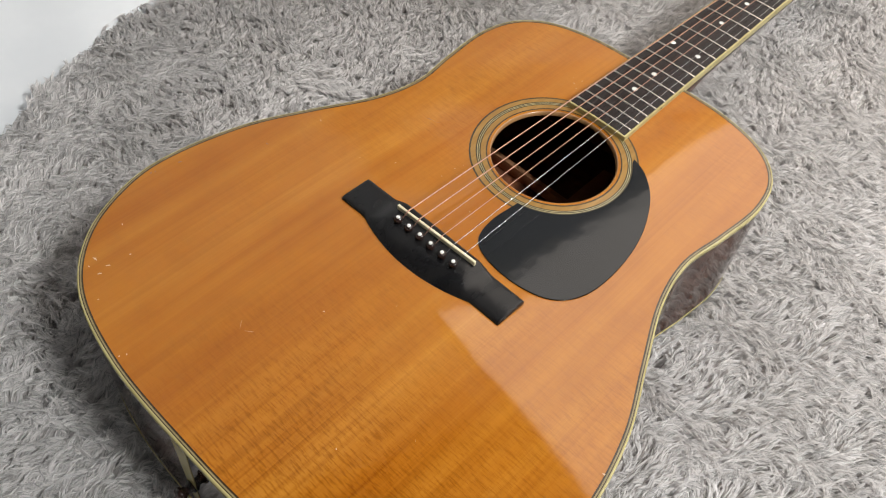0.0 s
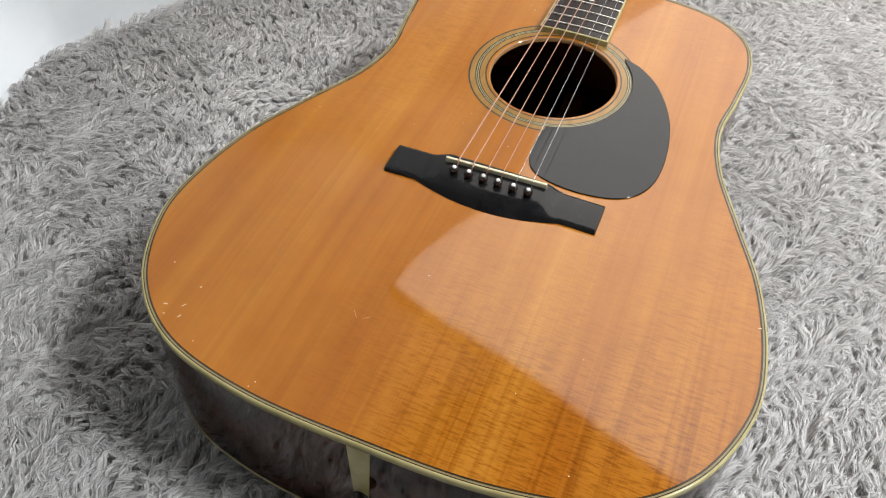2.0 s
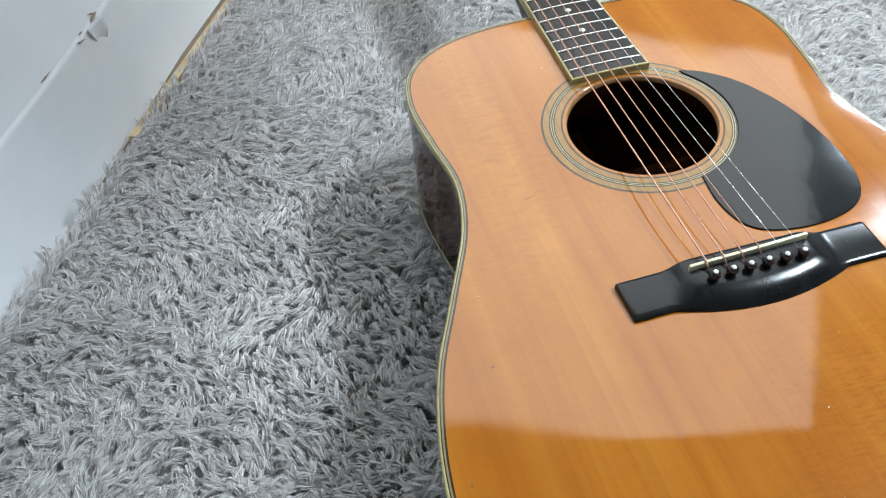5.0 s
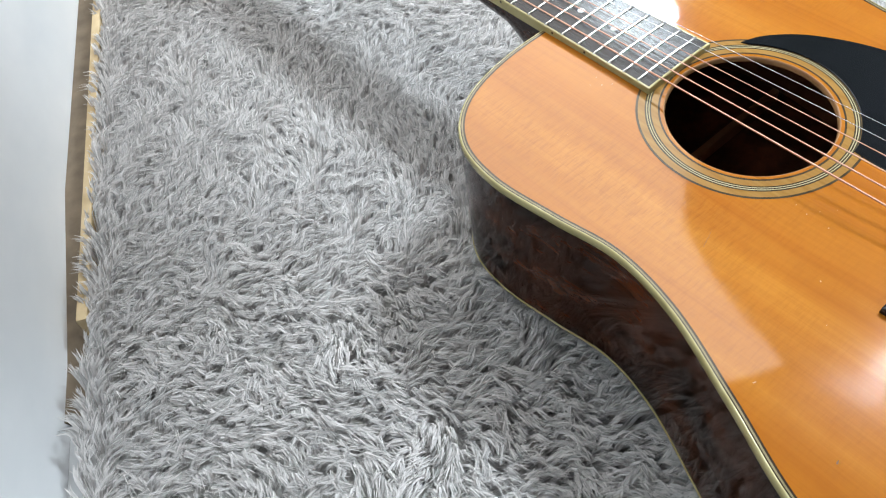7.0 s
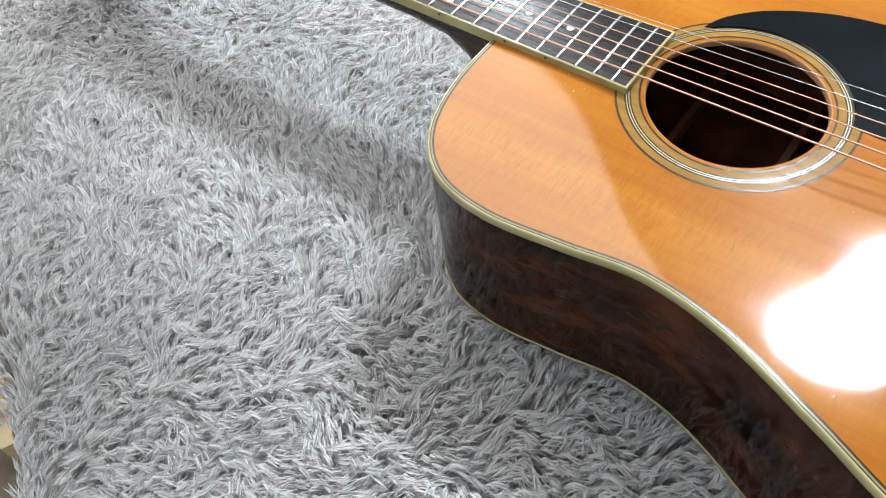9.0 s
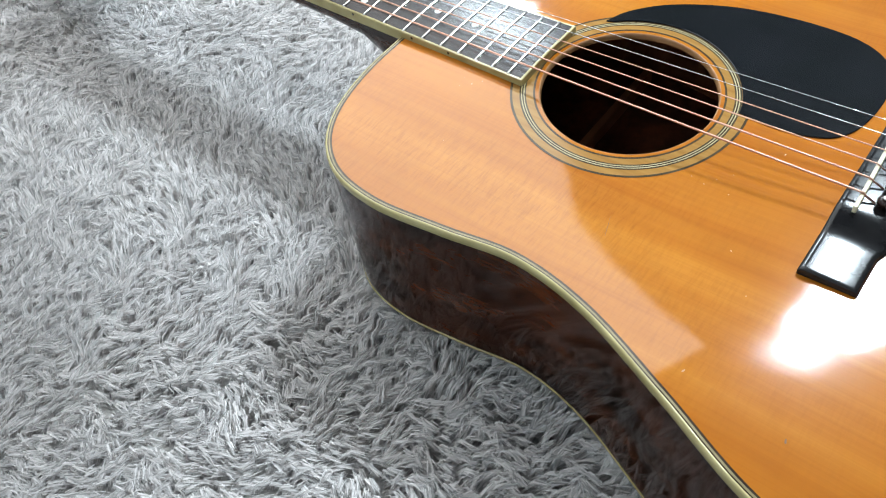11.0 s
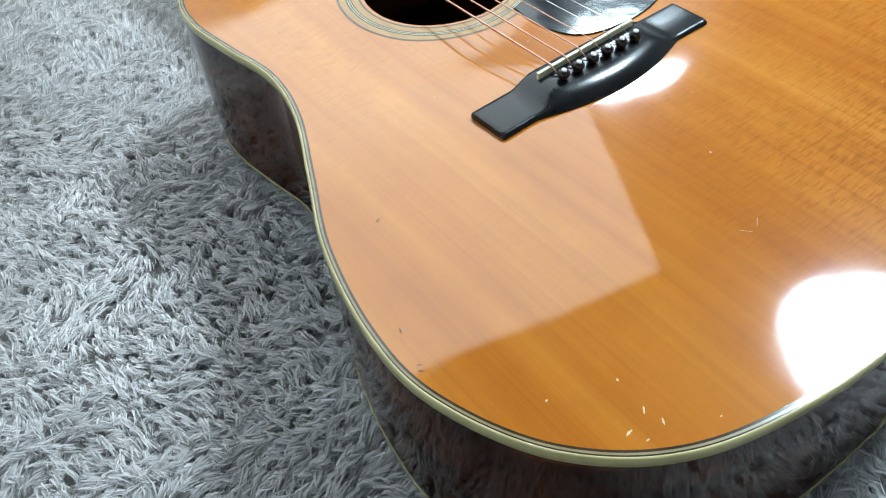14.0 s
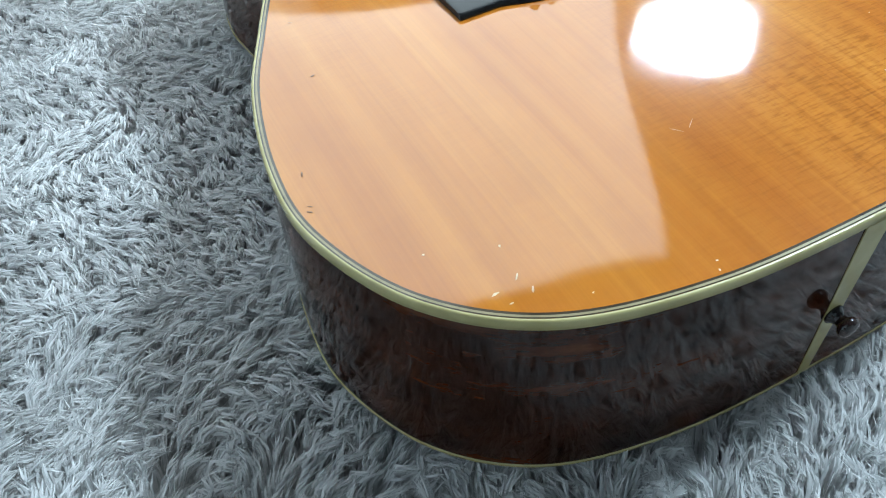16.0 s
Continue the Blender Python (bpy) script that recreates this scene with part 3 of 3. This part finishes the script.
# the two long CHIP_SOFT marks are scratches, their glint painted as paler colour
for x, y, l, w, turn, mat in ((-0.158, -0.025, 0.0042, 0.0018, 20, CHIP_DARK), (-0.138, -0.177, 0.0055, 0.0016, 50, CHIP_LIGHT), (-0.136, -0.185, 0.0050, 0.0018, 60, CHIP_LIGHT),
                              (-0.149, -0.180, 0.0060, 0.0022, 10, CHIP_LIGHT), (-0.146, -0.1865, 0.003, 0.0014, 0, CHIP_LIGHT), (-0.191, -0.104, 0.0045, 0.0012, -40, CHIP_DARK), (-0.008, -0.098, 0.0016, 0.0010, 0, CHIP_DARK),
                              (-0.151, 0.0235, 0.0034, 0.0014, -20, CHIP_SOFT), (-0.0785, 0.0365, 0.0022, 0.0015, 30, CHIP_SOFT), (0.191, -0.054, 0.0045, 0.0016, 20, CHIP_LIGHT), (0.111, -0.193, 0.0024, 0.0012, 0, CHIP_LIGHT), (-0.118, -0.197, 0.0024, 0.0012, 30, CHIP_LIGHT), (-0.043, 0.220, 0.0028, 0.0014, 30, CHIP_LIGHT), (-0.0378, 0.2158, 0.0018, 0.0010, 10, CHIP_LIGHT), (-0.0325, 0.2297, 0.0016, 0.0008, 70, CHIP_LIGHT), (-0.040, 0.2275, 0.0014, 0.0008, 0, CHIP_LIGHT), (-0.048, 0.2255, 0.0013, 0.0008, 40, CHIP_LIGHT), (-0.0385, -0.1428, 0.013, 0.0006, -49, CHIP_SOFT), (-0.0302, -0.1426, 0.013, 0.0005, 38, CHIP_SOFT), (-0.0950, 0.0947, 0.024, 0.0006, 19, CHIP_DARK)):
    chip(x, y, l * 0.58, w * 0.52, turn, mat)
# lint and pinprick nicks that catch the light
for x, y, size in ((-0.042, 0.076, 1.0), (-0.044, 0.068, 1.4), (-0.045, 0.054, 1.2), (-0.038, 0.064, 0.9), (-0.031, 0.058, 0.9), (-0.136, -0.161, 2.0), (-0.009, -0.098, 1.8), (-0.163, -0.150, 1.8), (-0.072, -0.211, 1.8),
                   (-0.100, 0.019, 1.2), (-0.005, 0.042, 1.6), (0.012, 0.057, 1.2), (0.069, -0.157, 1.5), (-0.070, -0.207, 1.5), (0.021, -0.060, 1.0), (0.098, -0.120, 1.1), (-0.090, 0.205, 0.9), (0.110, 0.196, 1.0), (0.083, 0.221, 0.8)):
    chip(x, y, 0.0007 * size, 0.0005 * size, random.uniform(0, 180), CHIP_SOFT if size < 1.5 else CHIP_LIGHT)
for x, y, l, turn in ((-0.187, -0.085, 0.0030, 70), (-0.192, -0.107, 0.0028, -40)):
    chip(x, y, l, 0.0009, turn, CHIP_DARK)


# ---- the room ----
def place(along, out, z=0.0):
    """A point by its way along the wall, its way out from the rug's edge, and height."""
    p = EDGE + ROOM_U * along + ROOM_O * out
    return (p.x, p.y, z)


WALL_TURN = math.degrees(math.atan2(ROOM_U.y, ROOM_U.x))
def wall_box(name, a0, a1, o0, o1, z0, z1, mat, label, category, bevel=0.0):
    ob = box(name, (a1 - a0, o1 - o0, z1 - z0), place((a0 + a1) / 2, (o0 + o1) / 2, (z0 + z1) / 2), mat, None, bevel, WALL_TURN)
    return tagged(ob, label, category, kind="structure")


FLOOR_Z = -0.034
wall_box("floor", -3.0, 4.2, -4.2, 0.9, FLOOR_Z - 0.1, FLOOR_Z, PALE_FLOOR, "pale smooth floor under the rug", "floor")
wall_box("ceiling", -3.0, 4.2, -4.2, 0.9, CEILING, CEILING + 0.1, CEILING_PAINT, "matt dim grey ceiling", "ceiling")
# unseen wall split in two: greyer above for reflections, white below as bounce fill
wall_box("wall_west", -3.0, 4.2, 0.22, 0.32, 0.62, CEILING, UPPER_PAINT, "unseen grey upper wall, toned down for reflections", "wall")
wall_box("wall_bounce", -3.0, 4.2, 0.215, 0.32, FLOOR_Z, 0.62, WHITE_WALL, "unseen lower wall behind the sill, white to bounce fill light", "wall")
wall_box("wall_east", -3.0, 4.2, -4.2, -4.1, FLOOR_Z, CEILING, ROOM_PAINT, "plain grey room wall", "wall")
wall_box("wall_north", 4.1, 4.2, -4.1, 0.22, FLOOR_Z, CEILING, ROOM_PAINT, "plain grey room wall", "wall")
# unseen wall kept white to throw fill light at the guitar's tail
wall_box("wall_south", -3.0, -2.9, -4.1, 0.22, FLOOR_Z, CEILING, WHITE_WALL, "unseen room wall, white to bounce fill light", "wall")

# low white sill along the rug, its painted edge worn and chipped
def sill_profile(along):
    sway = 0.07 * min(max(along - 0.3, -0.35), 0.5) + 0.0012 * math.sin(along * 9.0) + 0.0008 * math.sin(along * 23.0 + 1.0)
    # past the rug's corner its foot runs out over the floor in a soft cove
    flare = min(max((0.16 - along) / 0.16, 0.0), 1.0)
    foot = 0.022 - 0.27 * flare * flare * (3 - 2 * flare)
    # further along it stands back from the rug, behind an open joint
    back = min(max((along - 0.45) / 0.2, 0.0), 1.0)
    foot += 0.012 * back
    lean = 0.048 + sway + 0.003 * back
    cove = [(foot + (lean - foot) * u, FLOOR_Z + 0.0004 + 0.0905 * ((1 - flare) * u + flare * u ** 3.4)) for u in (0.0, 0.15, 0.3, 0.45, 0.6, 0.75, 0.88, 1.0)]
    return cove + [(lean + 0.0008, 0.0588), (lean + 0.0024, 0.0606), (lean + 0.0046, 0.0612), (lean + 0.0068, 0.0607), (lean + 0.0090, 0.0592), (0.2199, 0.0570), (0.2199, FLOOR_Z)]


rows = [[place(a, o, z) for o, z in sill_profile(a)] for a in np.linspace(-0.9, 2.4, 160)]
sill = thing("trim_sill", "low white painted sill with a worn chipped edge beside the rug", "sill", kind="structure")
sharp(part("face", *loft(rows, True, True, True), WHITE_PANEL, sill), 40)


def scar(along, out, z, size, turn, mat):
    """A ragged flake where the sill's paint has come off."""
    ring = []
    for k in range(9):
        a = 2 * math.pi * k / 9
        j = random.uniform(0.5, 1.3)
        du, dv = size[0] * math.cos(a) * j, size[1] * math.sin(a) * j
        c, s = math.cos(radians(turn)), math.sin(radians(turn))
        ring.append(place(along + du * c - dv * s, out + (du * s + dv * c) * 0.8, z + 0.6 * (du * s + dv * c) * (1 if z < 0.055 else 0)))
    part("paint_chip", [*ring, place(along, out, z + 0.0012)], [(k, (k + 1) % 9, 9) for k in range(9)], mat, sill, "bare spot with peeling paint", False)


def sill_edge(along):
    """How far out the sill's upper edge lies."""
    return sill_profile(along)[7][0]


for along, off, z, size, turn in ((0.568, 0.0030, 0.0618, (0.010, 0.0028), 20), (0.577, 0.0085, 0.0603, (0.006, 0.0020), -60), (0.527, 0.0006, 0.0592, (0.007, 0.0018), -30), (0.466, 0.0075, 0.0612, (0.010, 0.0012), 4), (0.540, 0.0040, 0.0617, (0.004, 0.0012), 10)):
    scar(along, sill_edge(along) + off, z, size, turn, TORN)
scar(0.513, sill_edge(0.513) - 0.0085, 0.030, (0.004, 0.001), -50, TORN)
for along, out, size, turn in ((0.232, 0.078, (0.011, 0.0016), 60), (0.226, 0.084, (0.008, 0.0012), -20), (0.240, 0.082, (0.009, 0.0010), 100), (0.236, 0.088, (0.0035, 0.003), 0), (0.262, 0.088, (0.002, 0.001), 0), (0.285, 0.092, (0.0016, 0.0012), 0)):
    scar(along, out, 0.0597, size, turn, TORN)
# a tongue of paint that has come loose at the edge and curls out over the face
tongue = []
for u in np.linspace(0, 1, 7):
    along = 0.572 - 0.026 * u
    lift = 0.0008 + 0.004 * (1 - u) ** 2
    high, low = 0.0610 + 0.002 * (1 - u), 0.0600 - 0.022 * math.sin(math.pi * (0.10 + 0.85 * u)) ** 0.8
    e = sill_edge(along)
    tongue.append([place(along, e - lift - 0.004 * v * (1 - v) * (1 - u) - 0.0035 * v, high + (low - high) * v) for v in np.linspace(0, 1, 6)] +
                  [place(along, e - lift - 0.004 * v * (1 - v) * (1 - u) - 0.0035 * v + 0.0007, high + (low - high) * v) for v in np.linspace(1, 0, 6)])
part("loose_paint", *loft(tongue, True, True, True), WHITE_PANEL, sill, "loose tongue of white paint")
wall_box("trim", 0.47, 1.9, -0.001, 0.008, FLOOR_Z, -0.004, BEIGE, "raw wooden strip along the rug's edge", "trim", 0.0015)
# the open joint's shade is painted in as a dirty brown
wall_box("floor_gap", 0.40, 1.9, 0.008, 0.036, FLOOR_Z, FLOOR_Z + 0.006, GAP_BROWN, "dirty brown gap between strip and panel, its shade in the colour", "gap")


# ---- rug ----
def rug_edge():
    """The rug's outline, with one broad worn corner."""
    pts = [place(1.85, 0.0)[:2], place(1.2, 0.004)[:2], place(0.75, -0.002)[:2], place(0.35, 0.0)[:2], (-0.536, 0.115), (-0.527, 0.035), (-0.490, -0.052), (-0.460, -0.112), (-0.418, -0.192), (-0.362, -0.250), (-0.24, -0.46), (-0.02, -0.85)]
    far = [(0.75, -0.95), (1.45, -0.35), (1.75, 0.65), (1.15, 1.50)]
    return even(spline(pts + far, 8, True), 220, True)


RUG = rug_edge()


def inside(loop, px, py):
    """Which of the points lie within a closed loop."""
    x0, y0 = loop[:, 0], loop[:, 1]
    x1, y1 = np.roll(x0, -1), np.roll(y0, -1)
    hit = np.zeros(len(px), bool)
    for a, b, c, d in zip(x0, y0, x1, y1):
        if b == d:
            continue
        hit ^= ((b > py) != (d > py)) & (px < (c - a) * (py - b) / (d - b) + a)
    return hit


rug = thing("shag_rug", "light grey long-pile shag rug with tousled tufts", "rug")
rug_c = np.array([0.3, 0.35])
base_rings = [[(*p, FLOOR_Z + 0.001) for p in RUG]] + [[(*(p * (1 - s) + rug_c * s), z) for p in RUG] for s, z in ((0.0, -0.022), (0.006, -0.013), (0.05, -0.0082), (0.3, -0.0082), (0.6, -0.0082), (0.97, -0.0082))]
part("backing", *loft(base_rings, cap_end=True), RUG_BASE, rug)


def smooth_field(x, y, seed, scale):
    """A cheap wandering field between -1 and 1."""
    r = np.random.RandomState(seed)
    out = np.zeros_like(x)
    for k in range(7):
        a, f, ph = r.uniform(0, 2 * np.pi), scale * r.uniform(0.6, 1.9), r.uniform(0, 2 * np.pi)
        out += np.sin((x * np.cos(a) + y * np.sin(a)) * f + ph)
    return out / 2.7


def pile(name, clumps, per, reach, width, spread, region):
    """Tufts of tapered curved strands; region: a test of root places."""
    r = np.random.RandomState(len(name) + clumps)
    step = math.sqrt((region[1] - region[0]) * (region[3] - region[2]) / clumps)
    x, y = (v.ravel() for v in np.meshgrid(np.arange(region[0], region[1], step), np.arange(region[2], region[3], step)))
    x, y = x + r.uniform(-0.7, 0.7, len(x)) * step, y + r.uniform(-0.7, 0.7, len(y)) * step
    keep = inside(RUG, x, y) & ~inside(inset(OUTLINE, 0.012), x, y)
    if len(region) > 4:
        keep &= ~((x > region[4]) & (x < region[5]) & (y > region[6]) & (y < region[7]))
    x, y = x[keep], y[keep]
    lay = 0.35 - 4.6 * np.clip(y, -0.42, 0.08) + 0.7 * smooth_field(x, y, 3, 11.0) + 0.34 * smooth_field(x, y, 5, 45.0) + 0.42 * smooth_field(x, y, 7, 190.0) + r.normal(0, 0.25, len(x))
    # the fringe falls outwards over the straight edge
    out = (x - EDGE.x) * ROOM_O.x + (y - EDGE.y) * ROOM_O.y
    lay += 0.75 * np.clip(out / 0.02 + 1, 0, 1) * (2.2 - lay)
    lift = 0.5 + 0.12 * smooth_field(x, y, 9, 45.0) + r.normal(0, 0.24, len(x))
    n = len(x)
    lock_curl, lock_reach = 0.7 * smooth_field(x, y, 11, 90.0) + r.normal(0, 0.36, n), r.uniform(0.75, 1.25, n)
    X, Y, A, L, C, Q = (np.repeat(v, per) for v in (x, y, lay, lift, lock_curl, lock_reach))
    m = len(X)
    ox, oy = r.normal(0, spread, m), r.normal(0, spread, m)
    A = A + r.normal(0, 0.05, m)
    length = reach * Q * r.uniform(0.75, 1.15, m)
    curl = C + r.normal(0, 0.10, m)
    tall = 0.0120 + 0.0078 * np.clip(L + r.normal(0, 0.15, m), 0, 1.3)
    w = width * r.uniform(0.7, 1.3, m)
    roll = r.normal(0, 0.5, m)
    verts = np.zeros((m, 5, 3), np.float32)
    root_x, root_y = X + ox, Y + oy
    near = inside(inset(OUTLINE, -0.03), root_x, root_y)
    px, py, prev = root_x.copy(), root_y.copy(), 0.0
    for k, s in enumerate((0.0, 0.52, 1.0)):
        head = A + curl * s
        px, py = px + np.cos(head) * length * (s - prev), py + np.sin(head) * length * (s - prev)
        # tips of one tuft draw together
        pull = 0.93 * s
        cxk, cyk = px - ox * pull, py - oy * pull
        pz = -0.016 + tall * math.sin(min(s * 2.6, 1.57)) - 0.003 * max(s - 0.5, 0)
        pz = pz + 0.0065 * np.exp(-np.maximum(np.hypot(px / 0.2, (py - 0.03) / 0.27) - 1, 0) ** 2 / 0.3)
        prev = s
        # what runs under the guitar is pressed flat
        close = np.nonzero(near)[0]
        below = close[inside(OUTLINE, cxk[close], cyk[close])]
        pz[below] = np.minimum(pz[below], back_z(cyk[below]) - 0.0015)
        if k == 2:
            verts[:, 4] = np.stack([cxk, cyk, pz], 1)
            continue
        wk = w * (0.8, 1.0)[k] * 0.5
        sx, sy = -np.sin(head), np.cos(head)
        for side, at in ((-1, 2 * k), (1, 2 * k + 1)):
            verts[:, at] = np.stack([cxk + side * sx * wk * np.cos(roll), cyk + side * sy * wk * np.cos(roll), pz + side * wk * np.sin(roll)], 1)
    base = np.arange(m)[:, None] * 5
    loops = (base + np.array([[0, 1, 3, 2, 2, 3, 4]])).ravel()
    starts = (np.arange(m)[:, None] * 7 + np.array([[0, 4]])).ravel()
    totals = np.tile([4, 3], m)
    me = bpy.data.meshes.new(name)
    me.vertices.add(m * 5)
    me.vertices.foreach_set("co", verts.ravel())
    me.loops.add(len(loops))
    me.loops.foreach_set("vertex_index", loops.astype(np.int32))
    me.polygons.add(len(starts))
    me.polygons.foreach_set("loop_start", starts.astype(np.int32))
    me.polygons.foreach_set("loop_total", totals.astype(np.int32))
    me.update(calc_edges=True)
    me.materials.append(PILE)
    me.shade_smooth()
    return tagged(under(new(name, me), rug), kind="stuff")


pile("pile", 94000, 9, 0.0190, 0.00105, 0.00135, (-0.62, 0.55, -0.55, 0.95))
pile("far_pile", 14000, 5, 0.032, 0.0040, 0.0045, (-0.5, 1.7, -0.95, 1.75, -0.62, 0.55, -0.55, 0.95))

# low black shape added beyond the rug's corner for something unidentified
bag = thing("black_shape", "low black shape beside the rug, unidentified", "bag")
shape_bm = bmesh.new()
bmesh.ops.create_cube(shape_bm, size=1.0)
bmesh.ops.subdivide_edges(shape_bm, edges=list(shape_bm.edges), cuts=5, use_grid_fill=True)
for v in shape_bm.verts:
    p = v.co.copy()
    v.co = Vector((p.x * 0.36, p.y * 0.24, (p.z + 0.5) * 0.032))
    v.co += Vector((0, 0, 0.006 * noise.noise(p * 5))) + Vector((noise.noise(p * 4), noise.noise(p * 4 + Vector((3, 1, 2))), 0)) * 0.008
bmesh.ops.transform(shape_bm, matrix=pose(-0.452, -0.366, FLOOR_Z, 0, 0, -47), verts=shape_bm.verts)
bm_part("shape_body", shape_bm, BLACK_CLOTH, bag, "", True)


# ---- lamps ----
def ceiling_lamp(x, y, light, radius):
    lamp = thing("ceiling_lamp", "round white ceiling lamp, switched on", "lamp", "round ceiling lamps", at=(x, y, CEILING))
    part("rim", *loft(moved(lathe([(radius + 0.015, 0.0), (radius + 0.02, -0.03), (radius + 0.015, -0.055), (radius + 0.002, -0.06), (radius + 0.002, 0.0)], 40), pose(x, y, CEILING))), WHITE_WALL, lamp)
    part("diffuser", *loft(moved(lathe([(radius, -0.05), (radius - 0.005, -0.062), (radius * 0.74, -0.072), (radius * 0.37, -0.078), (0.01, -0.08)], 40), pose(x, y, CEILING)), True, False, True), light, lamp, "glowing round diffuser")
    return lamp


ceiling_lamp(1.703, 0.134, KEY_LIGHT, 0.265)
ceiling_lamp(2.461, 2.207, LAMP_LIGHT, 0.285)

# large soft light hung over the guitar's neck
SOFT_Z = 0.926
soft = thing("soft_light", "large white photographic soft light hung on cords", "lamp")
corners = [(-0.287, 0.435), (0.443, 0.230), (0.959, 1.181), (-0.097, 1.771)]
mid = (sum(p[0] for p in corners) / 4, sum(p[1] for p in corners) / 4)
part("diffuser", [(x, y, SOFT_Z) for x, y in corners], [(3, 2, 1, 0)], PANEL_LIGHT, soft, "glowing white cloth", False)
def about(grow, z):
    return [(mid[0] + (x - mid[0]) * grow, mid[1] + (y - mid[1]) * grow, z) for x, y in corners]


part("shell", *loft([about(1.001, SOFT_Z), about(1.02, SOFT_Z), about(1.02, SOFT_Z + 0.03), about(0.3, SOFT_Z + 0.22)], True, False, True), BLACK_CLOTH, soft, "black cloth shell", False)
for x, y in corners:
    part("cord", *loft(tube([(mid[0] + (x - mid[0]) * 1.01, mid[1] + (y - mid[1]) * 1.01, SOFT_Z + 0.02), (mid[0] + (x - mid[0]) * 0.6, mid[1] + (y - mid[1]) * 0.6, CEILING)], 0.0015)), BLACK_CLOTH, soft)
